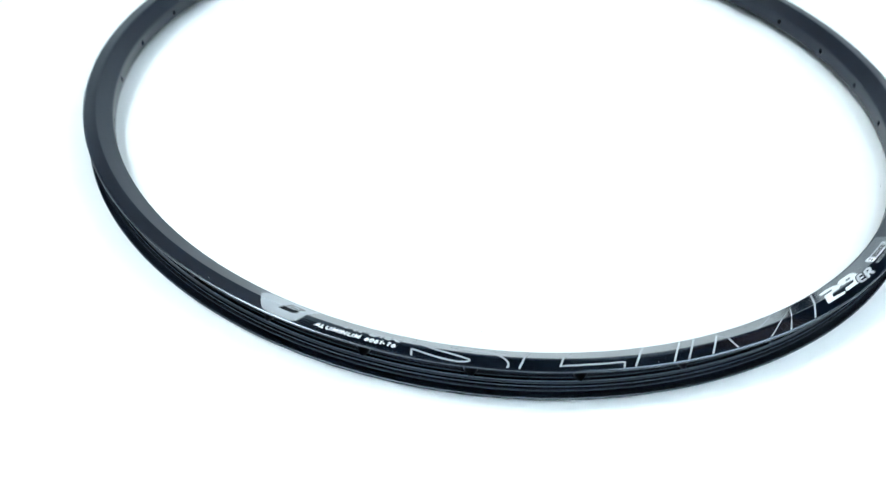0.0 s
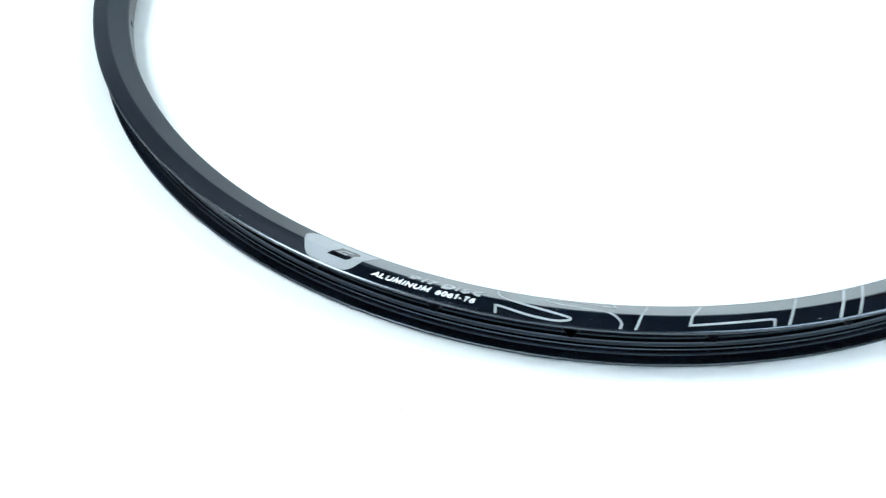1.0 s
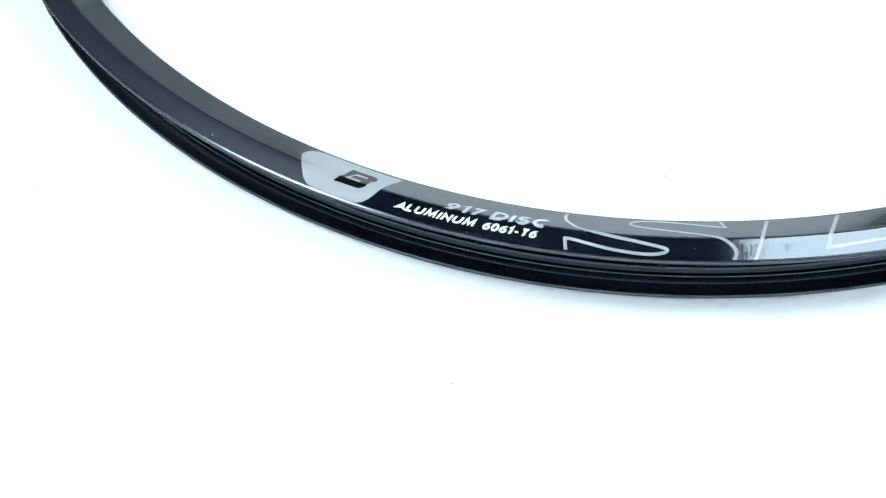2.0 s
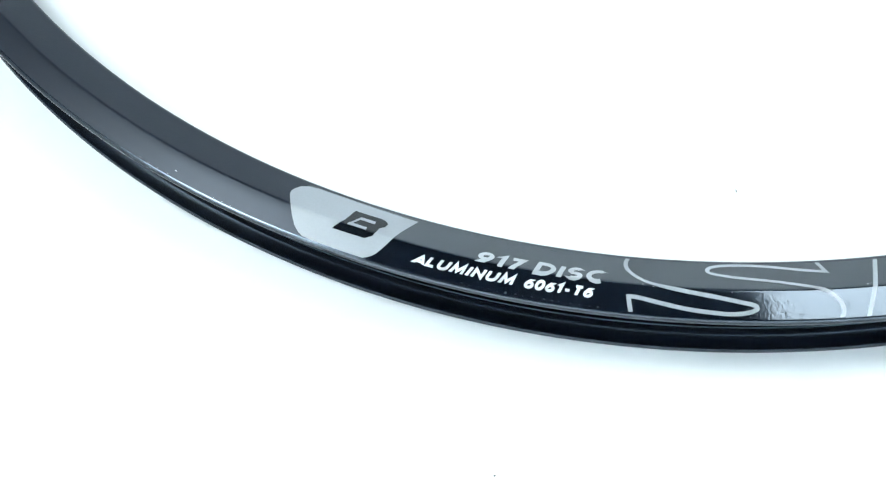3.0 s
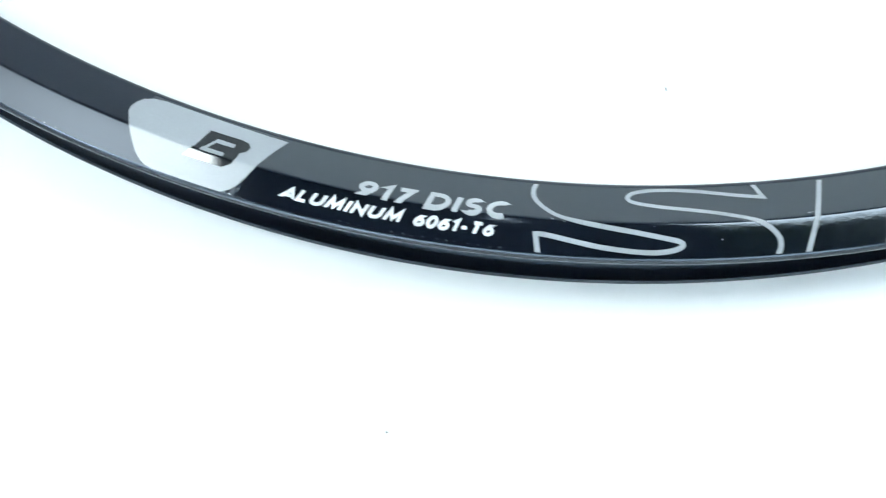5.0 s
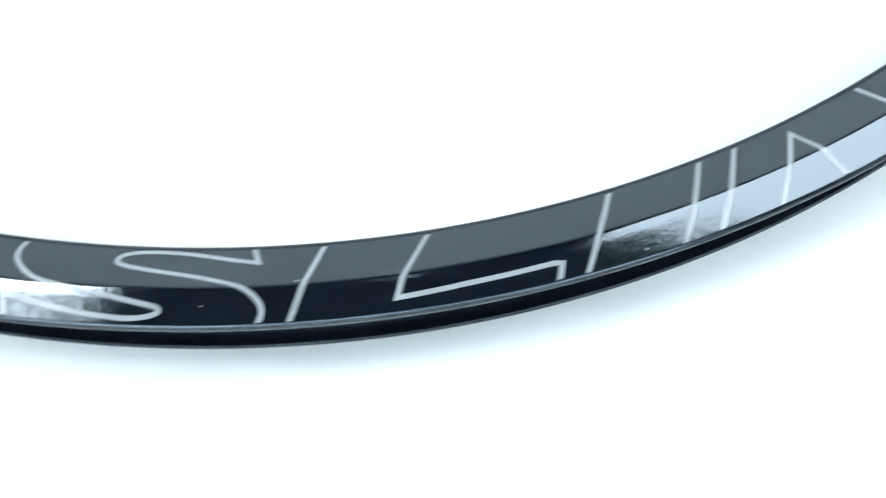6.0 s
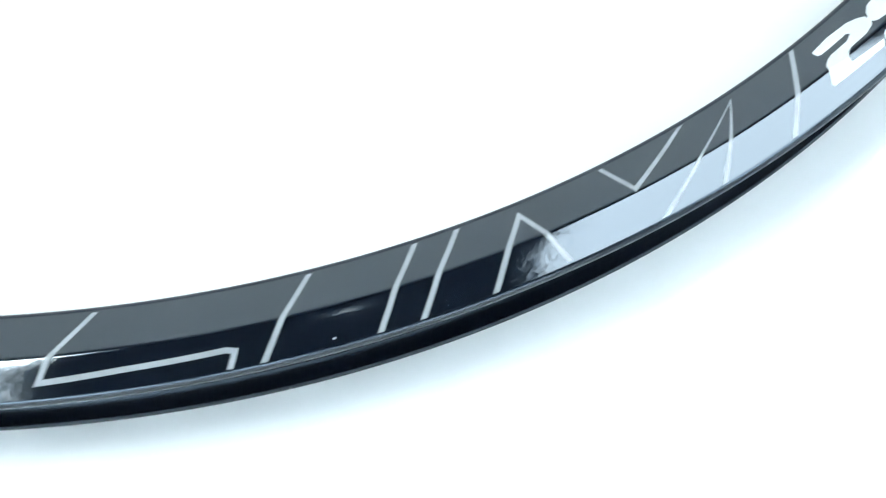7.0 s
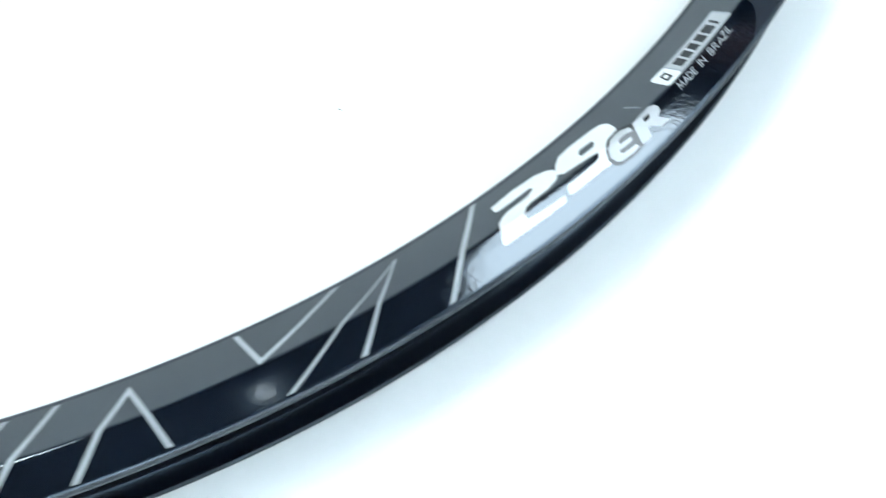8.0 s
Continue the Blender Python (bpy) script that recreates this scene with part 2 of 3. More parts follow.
def wrap(bm, lift):
    """Bends a flat mesh (x along the rim, y from the inner edge outward, in mm) onto the rim."""
    xs = [v.co.x for v in bm.verts]
    ys = [v.co.y for v in bm.verts]
    cuts = [((x, 0, 0), (1, 0, 0)) for x in np.arange(math.ceil(min(xs) / 2) * 2, max(xs), 2.0)]
    cuts += [((0, LEN_IN + ROUND * f, 0), (0, 1, 0)) for f in (-1, -0.5, 0, 0.5, 1) if min(ys) < LEN_IN + ROUND * f < max(ys)]
    for co, no in cuts:
        bmesh.ops.bisect_plane(bm, geom=bm.verts[:] + bm.edges[:] + bm.faces[:], plane_co=co, plane_no=no, dist=1e-5)
    for v in bm.verts:
        v.co = on_rim(v.co.x, v.co.y, lift)
    bm.normal_update()
    turned = [f for f in bm.faces if f.normal.z < 0]
    if turned:
        bmesh.ops.reverse_faces(bm, faces=turned)
    return bm


def filled(*loops):
    """A flat filled outline from loops of (degrees, mm); later loops are holes."""
    bm = bmesh.new()
    edges = []
    for loop in loops:
        vs = [bm.verts.new((t * K, min(s, 19.7), 0)) for t, s in loop]
        edges += [bm.edges.new((a, b)) for a, b in zip(vs, vs[1:] + vs[:1])]
    bmesh.ops.triangle_fill(bm, edges=edges, use_beauty=True, use_dissolve=False)
    return bm


def eased(pts, steps=5):
    """A smooth line through points."""
    out = []
    p = [pts[0], *pts, pts[-1]]
    for i in range(1, len(p) - 2):
        for j in range(steps):
            f = j / steps
            out.append(tuple(0.5 * (2 * p[i][k] + (p[i + 1][k] - p[i - 1][k]) * f + (2 * p[i - 1][k] - 5 * p[i][k] + 4 * p[i + 1][k] - p[i + 2][k]) * f * f
                                    + (3 * p[i][k] - p[i - 1][k] - 3 * p[i + 1][k] + p[i + 2][k]) * f ** 3) for k in (0, 1)))
    return out + [pts[-1]]


def ribbon(pts, width):
    """A flat stroke along points (degrees, mm), with mitred corners."""
    q = [Vector((t * K, s)) for t, s in pts]
    bm = bmesh.new()
    pairs = []
    for i, p in enumerate(q):
        d0 = (p - q[i - 1]).normalized() if i else (q[1] - p).normalized()
        d1 = (q[i + 1] - p).normalized() if i + 1 < len(q) else d0
        n0, n1 = Vector((-d0.y, d0.x)), Vector((-d1.y, d1.x))
        m = n0 + n1
        m = m / max(m.length_squared / 2, 0.18)
        if i in (0, len(q) - 1) and abs(n0.x) > 0.3:
            m = Vector((1 / n0.x if abs(n0.x) > 0.6 else math.copysign(1.6, n0.x), 0))
        pairs.append([bm.verts.new((*(p + m * width / 2 * sgn), 0)) for sgn in (1, -1)])
    for a, b in zip(pairs, pairs[1:]):
        bm.faces.new((a[0], a[1], b[1], b[0]))
    return bm


def arc(cx, cy, rx, ry, a0, a1, n=10):
    return [(cx + rx * math.cos(radians(a0 + (a1 - a0) * i / n)), cy + ry * math.sin(radians(a0 + (a1 - a0) * i / n))) for i in range(n + 1)]


# letters as strokes in a box one high, with their widths
GLYPHS = {
    "A": (0.80, [[(0.0, 0), (0.40, 0.86), (0.80, 0)], [(0.17, 0.27), (0.63, 0.27)]]),
    "L": (0.52, [[(0.0, 1), (0.0, 0.08), (0.52, 0.08)]]),
    "U": (0.66, [[(0.0, 1), (0.0, 0.4), *arc(0.33, 0.38, 0.33, 0.32, 180, 360), (0.66, 0.4), (0.66, 1)]]),
    "M": (0.86, [[(0.0, 0), (0.10, 0.90), (0.43, 0.22), (0.76, 0.90), (0.86, 0)]]),
    "I": (0.0, [[(0.0, 0), (0.0, 1)]]),
    "N": (0.66, [[(0.0, 0), (0.0, 0.90), (0.66, 0.10), (0.66, 1)]]),
    "T": (0.66, [[(0.0, 0.93), (0.66, 0.93)], [(0.33, 0), (0.33, 0.93)]]),
    "-": (0.42, [[(0.0, 0.4), (0.42, 0.4)]]),
    "0": (0.60, [arc(0.30, 0.5, 0.30, 0.44, 90, 450, 20)]),
    "1": (0.30, [[(0.0, 0.78), (0.26, 0.95), (0.26, 0)]]),
    "6": (0.58, [arc(0.29, 0.33, 0.29, 0.27, 140, 500, 18), [(0.50, 0.95), (0.28, 0.82), (0.10, 0.62), (0.02, 0.42), (0.0, 0.3)]]),
    "9": (0.58, [arc(0.29, 0.67, 0.29, 0.27, -40, 320, 18), [(0.08, 0.05), (0.30, 0.18), (0.48, 0.38), (0.56, 0.58), (0.58, 0.7)]]),
    "7": (0.58, [[(0.0, 0.93), (0.56, 0.93), (0.18, 0.0)]]),
    "D": (0.72, [[(0.0, 0.5), (0.0, 0.94), (0.26, 0.94), *arc(0.26, 0.5, 0.46, 0.44, 85, -85), (0.26, 0.06), (0.0, 0.06), (0.0, 0.5)]]),
    "S": (0.54, [[*arc(0.28, 0.71, 0.26, 0.23, 40, 235, 8), *arc(0.26, 0.29, 0.28, 0.23, 55, -140, 8)]]),
    "C": (0.62, [arc(0.42, 0.5, 0.42, 0.44, 62, 298, 14)]),
    "E": (0.50, [[(0.5, 0.93), (0.0, 0.93), (0.0, 0.07), (0.5, 0.07)], [(0.0, 0.5), (0.44, 0.5)]]),
    "B": (0.56, [[(0.0, 0.5), (0.0, 0.94), *arc(0.28, 0.73, 0.22, 0.21, 90, -90, 8), (0.0, 0.52), (0.30, 0.50), *arc(0.30, 0.28, 0.26, 0.22, 90, -90, 8), (0.0, 0.06), (0.0, 0.5)]]),
    "R": (0.58, [[(0.0, 0), (0.0, 0.94), *arc(0.28, 0.71, 0.25, 0.23, 90, -90, 8), (0.0, 0.48)], [(0.28, 0.48), (0.58, 0.0)]]),
    "Z": (0.56, [[(0.0, 0.93), (0.54, 0.93), (0.0, 0.07), (0.56, 0.07)]]),
}


KERN = {"A": 0.15, "L": 0.08}


def word(text, t0, t1, s_top, s_base, weight, lean=0.0, lift=0.10):
    """One printed word between two angles (degrees), cap line and base line (mm), with a stroke weight in mm."""
    high = s_base - s_top
    gap = 0.11 + 0.9 * weight / high
    width = sum(GLYPHS[c][0] for c in text) + gap * (len(text) - 1) - sum(KERN.get(c, 0.0) for c in text[:-1])
    fit = ((t1 - t0) * K - weight) / (width + lean)
    out = bmesh.new()
    pen = 0.0
    for c in text:
        for i, line in enumerate(GLYPHS[c][1]):
            pts = [(t0 + (weight / 2 + (pen + x + lean * y) * fit) / K, s_base - y * high) for x, y in line]
            piece = wrap(ribbon(pts, weight), lift + 0.006 * i)
            me = bpy.data.meshes.new("piece")
            piece.to_mesh(me)
            piece.free()
            out.from_mesh(me)
            bpy.data.meshes.remove(me)
        pen += GLYPHS[c][0] + gap - KERN.get(c, 0.0)
    return out


# ---------------------------------------------------------------- the rim
HALF = [(296.90, 12.5), (296.92, 14.5), (297.0, 17.2), (297.15, 18.0)]
HALF += [profile(s)[:2] for s in (0.15, 0.6, 3, 6, 9, 11.5, *(LEN_IN + ROUND * f for f in (-1, -0.5, 0, 0.5, 1)), 15, 17.5, 19.75)]
HALF += [(314.98, 24.20), (315.20, 24.17), (315.40, 24.24), (315.85, 24.16), (316.25, 23.98), (316.47, 23.68), (316.50, 23.25), (316.30, 22.85), (315.90, 22.62),
         (315.2, 22.66), (313.2, 22.75), (311.8, 22.35), (311.25, 21.5), (311.1, 20.0), (311.2, 19.4), (311.35, 19.05), (311.3, 18.7), (311.0, 18.45), (310.0, 18.3), (309.6, 17.6), (309.5, 16.9), (309.4, 16.5), (309.1, 16.2), (307.7, 15.9), (307.2, 15.2), (307.2, 12.5)]
LOOP = HALF + [(r, 25.0 - z) for r, z in HALF[-2:0:-1]]
SEGMENTS = 720


def rim_body():
    verts, faces = [], []
    n = len(LOOP)
    for i in range(SEGMENTS):
        a = 2 * math.pi * i / SEGMENTS
        c, s = math.cos(a), math.sin(a)
        verts += [(r * c * 0.001, r * s * 0.001, z * 0.001) for r, z in LOOP]
    for i in range(SEGMENTS):
        j = (i + 1) % SEGMENTS
        for k in range(n):
            l = (k + 1) % n
            faces.append((i * n + k, i * n + l, j * n + l, j * n + k))
    me = bpy.data.meshes.new("rim_body")
    me.from_pydata(verts, [], faces)
    me.materials.append(ANODIZED)
    me.materials.append(CHANNEL)
    me.materials.append(LIP)
    me.materials.append(EDGE_GLINT)
    lip = HALF.index((315.2, 22.66))
    edge = HALF.index((314.98, 24.20))
    ribs = [HALF.index(q) for q in ((311.35, 19.05), (311.3, 18.7), (309.5, 16.9), (309.4, 16.5))]
    # lip faces that carry the painted highlight line
    glint_faces = [HALF.index(q) for q in ((315.85, 24.16), (316.25, 23.98), (316.50, 23.25), (316.30, 22.85))]
    for i, p in enumerate(me.polygons):
        k = i % n
        far = 2 * (len(HALF) - 1) - 1 - k
        p.material_index = 3 if k in glint_faces[:2] or far in glint_faces[2:] else 2 if k in ribs or far in ribs else 1 if lip <= k and lip <= far else 2 if edge <= k and edge <= far else 0
    bm = bmesh.new()
    bm.from_mesh(me)
    bmesh.ops.recalc_face_normals(bm, faces=bm.faces[:])
    bm.to_mesh(me)
    bm.free()
    # 32 spoke holes with wider access holes behind them, and the butt joint across both lips
    cut = bmesh.new()
    for k in range(32):
        for rad, r0, r1, a in ((0.0022, 0.290, 0.3030, 5.6), (0.0040, 0.3025, 0.322, 6.3)):
            turn = Matrix.Rotation(radians(a + 11.25 * k), 4, "Z")
            m = turn @ Matrix.Translation(((r0 + r1) / 2, 0, 0.0125)) @ Matrix.Rotation(radians(90), 4, "Y")
            bmesh.ops.create_cone(cut, cap_ends=True, segments=20, radius1=rad, radius2=rad, depth=r1 - r0, matrix=m)
    m = Matrix.Rotation(radians(-78.4), 4, "Z") @ Matrix.Translation((0.3172, 0, 0.0125)) @ Matrix.Diagonal((0.002, 0.0003, 0.03, 1))
    bmesh.ops.create_cube(cut, size=1, matrix=m)
    tool = new("cutter", mesh_from("cutter", cut, ANODIZED))
    ob = new("rim_body", me)
    mod = ob.modifiers.new("holes", "BOOLEAN")
    mod.operation, mod.object, mod.solver = "DIFFERENCE", tool, "EXACT"
    bpy.context.view_layer.update()
    done = bpy.data.meshes.new_from_object(ob.evaluated_get(bpy.context.evaluated_depsgraph_get()))
    ob.modifiers.clear()
    ob.data = done
    bpy.data.objects.remove(tool)
    for p in done.polygons:
        p.use_smooth = True
    done.set_sharp_from_angle(angle=radians(28))
    return ob


rim = tagged(new("bicycle_rim"), "black anodized aluminium bicycle rim lying flat on white paper", "bicycle rim")
rim_body().parent = rim

# glossy film wrapped round part of the upper face, with a rounded end
FILM_0, FILM_1 = -118.2, -37.3
bm = bmesh.new()
rows = [0.9, 3, 6, 9, 11.5, *(LEN_IN + ROUND * f for f in (-1, -0.5, 0, 0.5, 1)), 15, 17, 18.5, 19.72]
grid = []
for i in range(163):
    line = []
    for s in rows:
        end = FILM_1 - (0.11 * max(0.0, s - 14) ** 2) / 2.2
        start = FILM_0 + (0.0 if s < 8 else (s - 8) * 0.14)
        x = (start + (end - start) * i / 162) * K
        line.append(bm.verts.new(on_rim(x, s, 0.05)))
    grid.append(line)
for a, b in zip(grid, grid[1:]):
    for k in range(len(rows) - 1):
        bm.faces.new((a[k], a[k + 1], b[k + 1], b[k]))
bmesh.ops.recalc_face_normals(bm, faces=bm.faces[:])
bm.normal_update()
if sum(f.normal.z for f in bm.faces) < 0:
    bmesh.ops.reverse_faces(bm, faces=bm.faces[:])
film = part("decal_film", bm, FILM, rim, "glossy black decal film", smooth=60)

# silver badge with a dark slanted block
BADGE = [(-118.56, 8.71), (-118.66, 7.02), (-118.62, 5.19), (-118.46, 3.37), (-118.11, 2.05), (-117.57, 1.45), (-116.12, 1.3), (-114.68, 1.36), (-113.27, 1.55), (-111.81, 1.87),
         (-112.18, 6.6), (-112.51, 12.52), (-112.68, 14.39), (-112.84, 16.01), (-112.99, 17.4), (-113.2, 18.6), (-113.55, 19.7), (-116.3, 19.7),
         (-116.79, 19.5), (-117.08, 18.81), (-117.41, 17.41), (-117.75, 15.11), (-118.12, 12.26)]
badge = part("badge", wrap(filled(BADGE), 0.10), SILVER, rim, "silver-grey printed badge")
BLOCK = [(-115.56, 14.6), (-115.2, 11.3), (-115.05, 5.5), (-113.6, 5.45), (-113.3, 5.9), (-113.13, 7.0), (-113.18, 8.6), (-113.4, 9.8), (-113.4, 11.6), (-113.5, 13.2), (-113.83, 14.45)]
part("block", wrap(filled(BLOCK), 0.14), DARK, badge, "dark slanted block shape")
for s0, s1, a0, a1 in ((7.5, 8.8, -114.55, -113.75), (11.1, 12.2, -114.95, -113.95)):
    part("bar", wrap(filled([(a0, s1), (a0 + 0.04, s0), (a1, s0), (a1 + 0.02, s1)]), 0.18), SILVER, badge)
part("bar", wrap(filled([(-114.95, 12.2), (-114.55, 7.5), (-114.40, 7.5), (-114.80, 12.2)]), 0.18), SILVER, badge)

part("word", word("917", -108.35, -105.86, 8.5, 12.85, 1.32, 0.2), GREY, rim, "grey printed figures")
part("word", word("DISC", -105.50, -101.98, 8.35, 12.8, 1.32, 0.2), GREY, rim, "grey printed word")
part("word", word("ALUMINUM", -111.25, -106.12, 14.45, 16.95, 0.78, 0.32), WHITE, rim, "white printed word")
part("word", word("6061-T6", -105.82, -102.47, 14.45, 16.95, 0.78, 0.30), WHITE, rim, "white printed figures")

# large thin outlined strokes
W_STROKE = 1.1
S_UPPER = [(-100.98, 1.2), (-101.09, 3.6), (-101.0, 6.27), (-100.61, 8.92), (-100.05, 11.03), (-99.27, 12.2), (-98.13, 13.25), (-96.99, 14.2), (-95.87, 15.39),
           (-95.32, 16.09), (-95.17, 16.74), (-95.28, 17.48), (-95.69, 18.19), (-96.37, 18.52), (-97.26, 18.26), (-98.38, 17.61), (-99.51, 16.55), (-100.42, 15.67), (-100.80, 15.5)]
S_LOWER = [(-91.55, 5.1), (-92.48, 4.13), (-94.08, 2.32), (-95.27, 1.65), (-96.27, 1.85), (-96.93, 2.82), (-97.16, 4.4), (-96.93, 5.73), (-96.02, 6.9),
           (-94.42, 8.39), (-93.34, 9.77), (-92.31, 11.7), (-91.73, 13.65), (-91.4, 15.97), (-91.37, 17.88), (-91.5, 19.6)]
STROKES = [eased(S_UPPER) + [(-100.95, 15.6), (-100.82, 19.5)], [(-91.75, 0.95)] + eased(S_LOWER), [(-88.92, 1.3), (-90.34, 19.7)],
           [(-84.64, 1.4), (-85.93, 12.8), (-86.25, 17.0), (-83.53, 16.3), (-80.05, 15.95), (-79.75, 16.4), (-80.0, 19.6)],
           [(-76.68, 1.4), (-78.86, 19.7)], [(-72.44, 1.3), (-74.79, 19.7)], [(-70.68, 1.3), (-73.22, 19.7)],
           [(-70.50, 19.6), (-68.25, 4.3), (-67.50, 19.4)], [(-64.22, 1.4), (-63.86, 11.5), (-60.12, 1.3)], [(-63.40, 19.6), (-57.6, 2.9), (-60.68, 19.7)],
           [(-53.55, 1.1), (-57.05, 19.5)]]
for line in STROKES:
    part("stroke", wrap(ribbon(line, W_STROKE), 0.10), INK, rim, "thin silver-grey printed stroke")

# size figures in white
TWO = [(-53.25, 5.45), (-52.08, 4.75), (-50.88, 5.14), (-50.41, 6.12), (-50.16, 7.29), (-50.25, 9.27), (-50.54, 10.4), (-51.11, 11.2), (-52.13, 11.26), (-52.41, 11.68),
       (-52.72, 13.0), (-52.72, 14.0), (-50.81, 14.7), (-51.03, 16.0), (-54.09, 15.85), (-54.16, 15.25), (-53.71, 11.07), (-53.36, 9.9), (-53.0, 9.35), (-51.92, 9.2),
       (-51.45, 8.2), (-51.53, 7.5), (-53.18, 7.68), (-53.34, 7.2)]
NINE = [(-49.95, 6.89), (-49.46, 5.3), (-48.76, 4.9), (-47.44, 5.4), (-46.95, 6.05), (-46.78, 7.55), (-46.88, 9.9), (-47.1, 11.3), (-47.78, 12.3), (-48.12, 13.26), (-48.37, 14.78),
        (-48.40, 15.9), (-48.96, 15.66), (-50.58, 15.55), (-50.74, 15.22), (-50.59, 13.9), (-50.4, 13.4), (-48.87, 13.4), (-48.63, 13.1), (-48.45, 12.1), (-49.39, 11.12),
        (-50.13, 10.5), (-50.29, 9.79), (-50.24, 8.5)]
NINE_EYE = [(-48.7, 7.81), (-48.0, 8.19), (-48.08, 9.37), (-48.33, 9.9), (-48.93, 9.71), (-48.95, 8.85)]
LETTER_E = [(-46.62, 12.5), (-47.13, 11.4), (-47.64, 11.7), (-48.06, 13.18), (-48.25, 14.86), (-48.18, 16.3), (-47.98, 17.0), (-47.24, 17.3), (-46.91, 17.1), (-46.98, 16.2),
            (-47.62, 16.0), (-47.78, 15.45), (-47.72, 14.9), (-46.99, 15.1), (-46.85, 14.3), (-47.54, 13.9), (-47.4, 13.0), (-47.05, 12.9), (-46.6, 13.6)]
LETTER_R = [(-46.4, 12.41), (-45.9, 12.2), (-45.23, 12.11), (-44.97, 12.73), (-44.88, 13.61), (-45.0, 14.58), (-45.27, 15.2), (-44.96, 17.39), (-45.52, 17.38), (-45.85, 15.6),
            (-46.0, 15.5), (-46.2, 17.33), (-46.40, 17.5), (-46.78, 17.3)]
R_EYE = [(-45.85, 13.2), (-45.46, 13.3), (-45.6, 14.1), (-45.93, 14.0)]
part("figure", wrap(filled(TWO), 0.10), WHITE, rim, "bold white printed figure")
part("figure", wrap(filled(NINE, NINE_EYE), 0.10), WHITE, rim, "bold white printed figure")
def grown(loop, by):
    """An outline spread outward from its middle by a share of its size."""
    ct, cs = (sum(q[i] for q in loop) / len(loop) for i in (0, 1))
    return [(ct + (t - ct) * by, cs + (sm - cs) * by) for t, sm in loop]


E_BLOCK = [(-46.62, 12.5), (-47.13, 11.4), (-47.64, 11.7), (-48.06, 13.18), (-48.25, 14.86), (-48.18, 16.3), (-47.98, 17.0), (-47.24, 17.3), (-46.91, 17.1), (-46.72, 14.8)]
part("surround", wrap(filled(grown(E_BLOCK, 1.22)), 0.12), DARK, rim, "dark surround of a small letter")
part("letter", wrap(filled(LETTER_E), 0.14), PALE, rim, "small slanted pale grey letter")
part("letter", wrap(filled(LETTER_R, R_EYE), 0.14), PALE, rim, "small slanted pale grey letter")

# maker's label: a white square, a light frame with dark bars, and small words below
def rounded(t0, t1, s0, s1, r):
    out = []
    for (ct, cs), a0 in (((t1 - r / K, s0 + r), -90), ((t1 - r / K, s1 - r), 0), ((t0 + r / K, s1 - r), 90), ((t0 + r / K, s0 + r), 180)):
        for k in range(5):
            a = radians(a0 + 22.5 * k)
            out.append((ct + r / K * math.cos(a), cs + r * math.sin(a)))
    return out


maker = part("label", wrap(filled(rounded(-43.75, -38.45, 7.0, 12.2, 0.7)), 0.10), SILVER, rim, "small silver printed label with dark bars")
part("frame", wrap(filled(rounded(-42.62, -38.6, 7.6, 11.6, 0.4)), 0.13), GREY, maker)
part("square", wrap(filled(rounded(-43.75, -42.72, 7.0, 12.2, 0.9)), 0.13), WHITE, maker)
part("block", wrap(filled([(-43.5, 11.0), (-43.36, 8.3), (-42.98, 8.4), (-43.08, 11.0)], [(-43.36, 10.2), (-43.3, 9.1), (-43.1, 9.1), (-43.16, 10.2)]), 0.16), DARK, maker)
for k, wide in enumerate((0.46, 0.42, 0.40, 0.46, 0.56, 0.16)):
    a = (-42.42, -41.82, -41.26, -40.68, -40.06, -39.32)[k]
    part("bar", wrap(filled([(a, 11.0), (a + 0.06, 8.2), (a + wide + 0.06, 8.2), (a + wide, 11.0)]), 0.16), DARK, maker)
for text, a0, a1 in (("MADE", -43.5, -42.15), ("IN", -41.9, -41.40), ("BRAZIL", -41.1, -39.1)):
    part("word", word(text, a0, a1, 13.0, 14.75, 0.30, 0.15), SILVER, rim, "small silver printed word")
part("scratch", wrap(ribbon([(-45.66, 7.2), (-45.5, 9.0), (-45.40, 10.7)], 0.35), 0.10), SILVER, rim, "fine pale scratch")


# pale highlight dots near the shoulder, and bubbles along the film's outer edge
def dome(t, sm, half, high, lift):
    bm = bmesh.new()
    rings = []
    for f in (1.0, 0.6, 0.15):
        ring = [(t * K + half * f * 1.5 * math.cos(a), sm + half * f * math.sin(a)) for a in np.arange(8) * math.pi / 4]
        rings.append([bm.verts.new(on_rim(x, y, lift + high * (1 - f * f))) for x, y in ring])
    for u, w in zip(rings, rings[1:]):
        for k in range(8):
            bm.faces.new((u[k], u[(k + 1) % 8], w[(k + 1) % 8], w[k]))
    bm.faces.new(rings[-1])
    bmesh.ops.recalc_face_normals(bm, faces=bm.faces[:])
    return bm


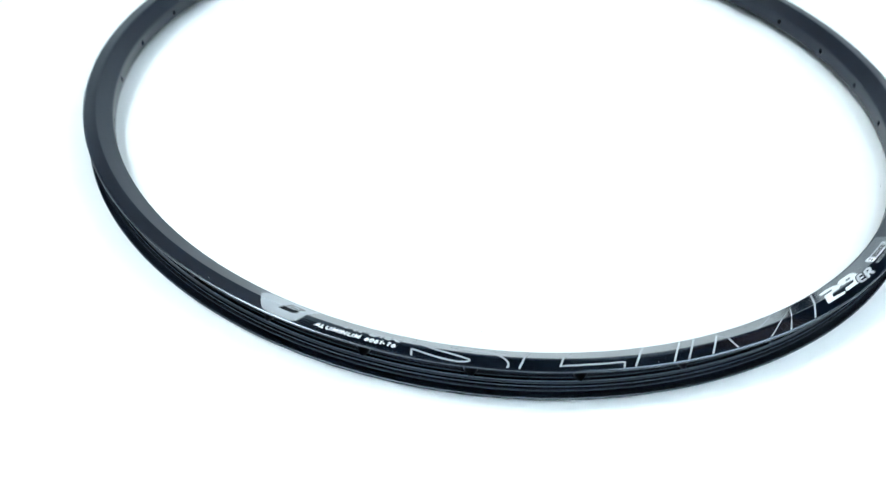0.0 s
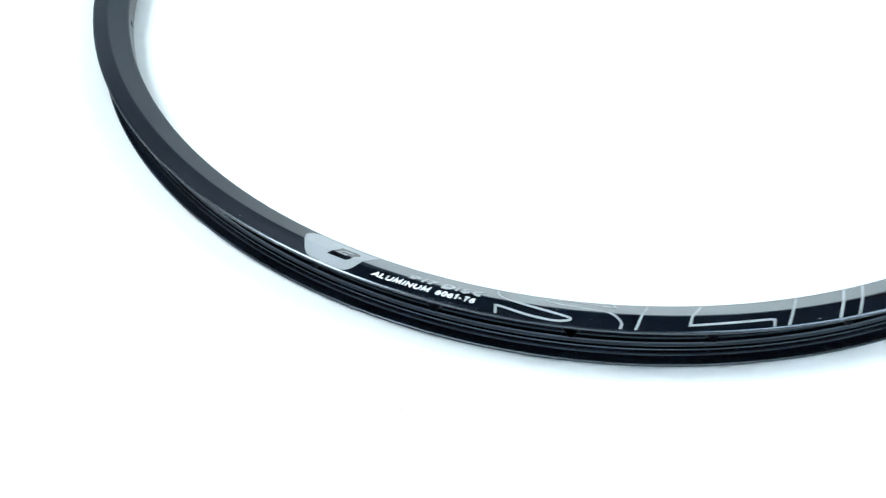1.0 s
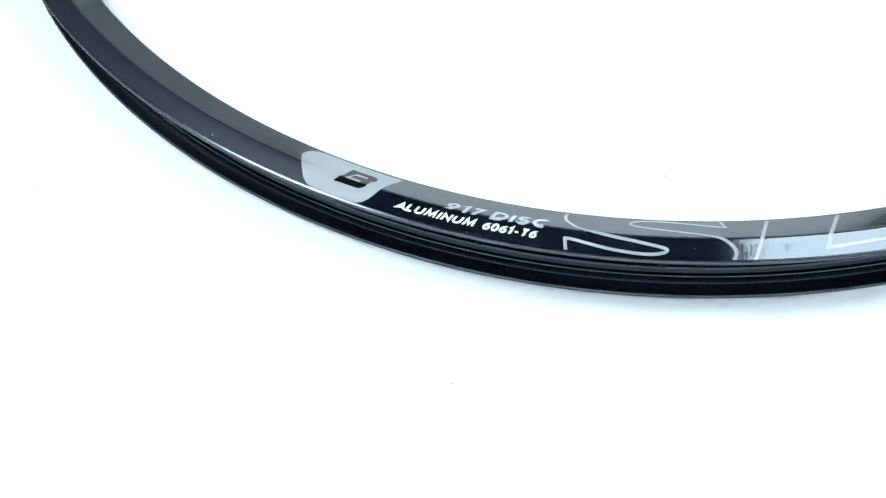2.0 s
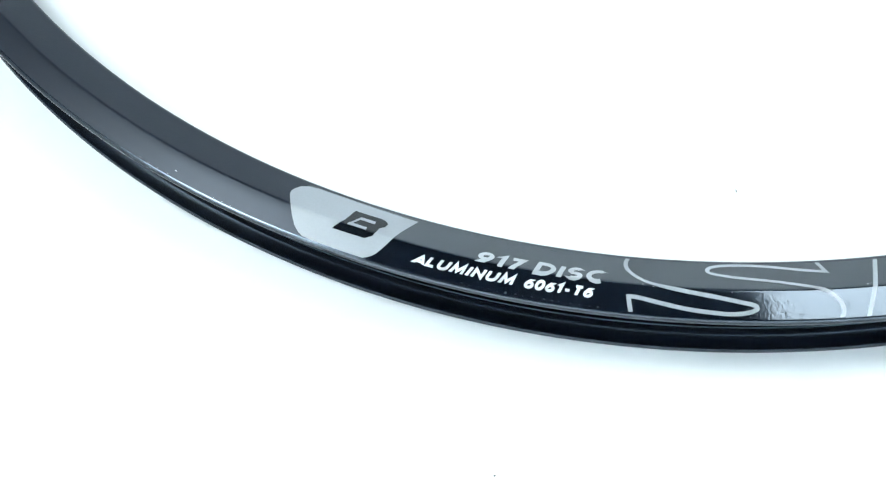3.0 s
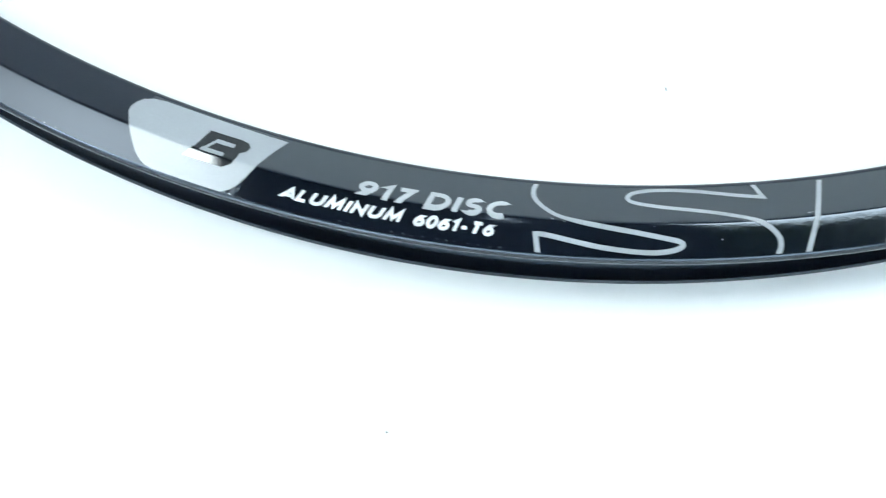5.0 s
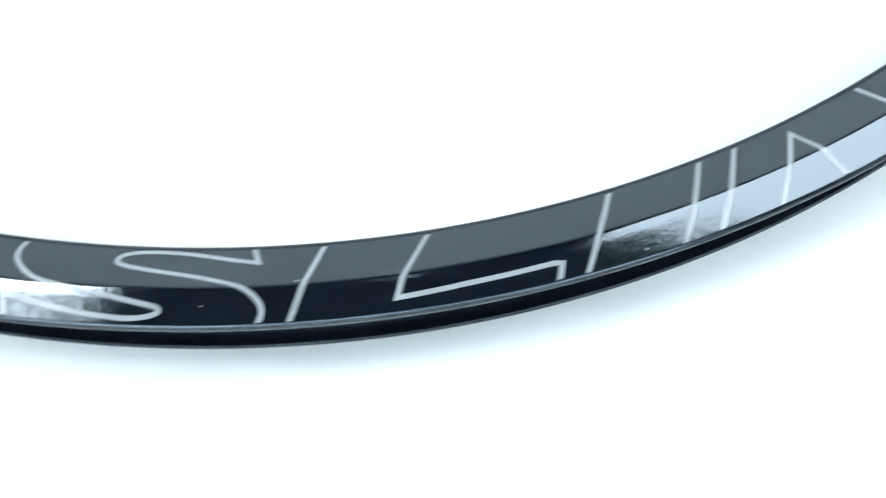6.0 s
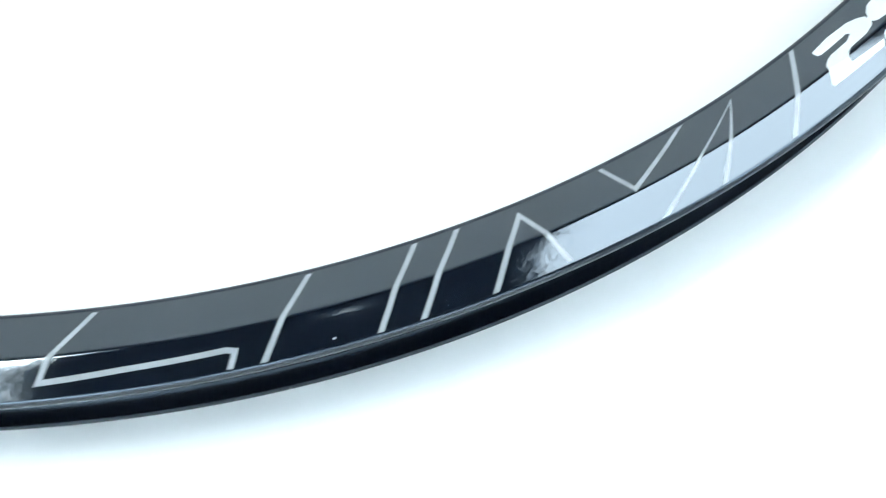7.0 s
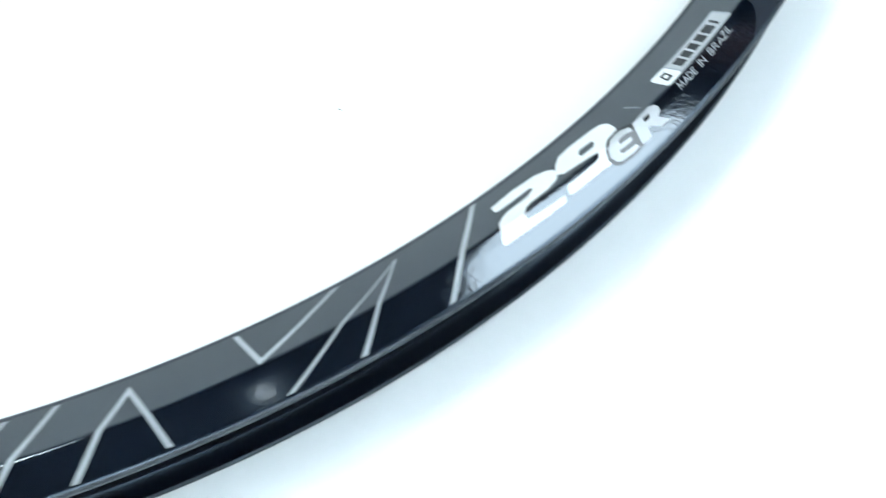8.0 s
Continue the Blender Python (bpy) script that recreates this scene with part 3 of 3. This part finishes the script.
rng = random.Random(7)
# dust dots whose pale colour paints their whitish highlights
for t, sm, half in ((-124.52, 17.7, 0.26), (-126.68, 19.45, 0.12), (-126.10, 19.5, 0.13), (-125.49, 19.5, 0.11), (-124.84, 19.55, 0.13), (-121.9, 19.5, 0.1), (-121.4, 19.5, 0.12), (-120.9, 19.5, 0.1)):
    part("highlight_dot", dome(t, sm, half * 0.7, half * 0.4, 0.0), PALE, rim, smooth=60)
# pale specks on the film; those near the ridge paint its sparkle
for t, sm, half in ((-90.02, 11.1, 0.22), (-89.86, 10.9, 0.12), (-100.31, 11.9, 0.16), (-99.84, 12.4, 0.14), (-93.61, 15.9, 0.12), (-76.38, 18.4, 0.2), (-96.25, 12.9, 0.1)):
    part("speck_glint", dome(t, sm, half, 0.08, 0.05), PALE, film, smooth=60)
part("scratch", wrap(ribbon([(-88.60, 15.2), (-88.48, 15.8), (-88.60, 16.3), (-88.50, 16.9)], 0.28), 0.10), DARK, rim, "fine dark scratch")
for i in range(16):
    part("bubble", dome(-108.6 + i * 0.42 + rng.uniform(-0.1, 0.1), 19.3 + rng.uniform(-0.2, 0.1), rng.uniform(0.12, 0.24), 0.12, 0.05), FILM, film, smooth=60)

# ---------------------------------------------------------------- dust on the paper
def fleck(x, y, length, turn, seed):
    rng = random.Random(seed)
    bm = bmesh.new()
    bmesh.ops.create_icosphere(bm, subdivisions=2, radius=1)
    for v in bm.verts:
        v.co *= 1 + rng.uniform(-0.25, 0.25)
        v.co = Vector((v.co.x * length / 2, v.co.y * 0.00018, v.co.z * 0.00016))
    lowest = min(v.co.z for v in bm.verts)
    for v in bm.verts:
        v.co.z -= lowest
    ob = tagged(new("dust_fleck", mesh_from("dust_fleck", bm, FLECK, 60)), "tiny grey dust fleck on the white paper", "dust", "flecks on the paper")
    ob.matrix_basis = pose(x, y, 0, 0, 0, turn)


for i, (x, y, length, turn) in enumerate(((-0.096, -0.343, 0.0007, 20), (-0.019, -0.266, 0.0013, 95), (-0.250, -0.260, 0.0008, 80), (0.149, -0.203, 0.0008, 0), (0.278, -0.096, 0.0012, 40))):
    fleck(x, y, length, turn, i)
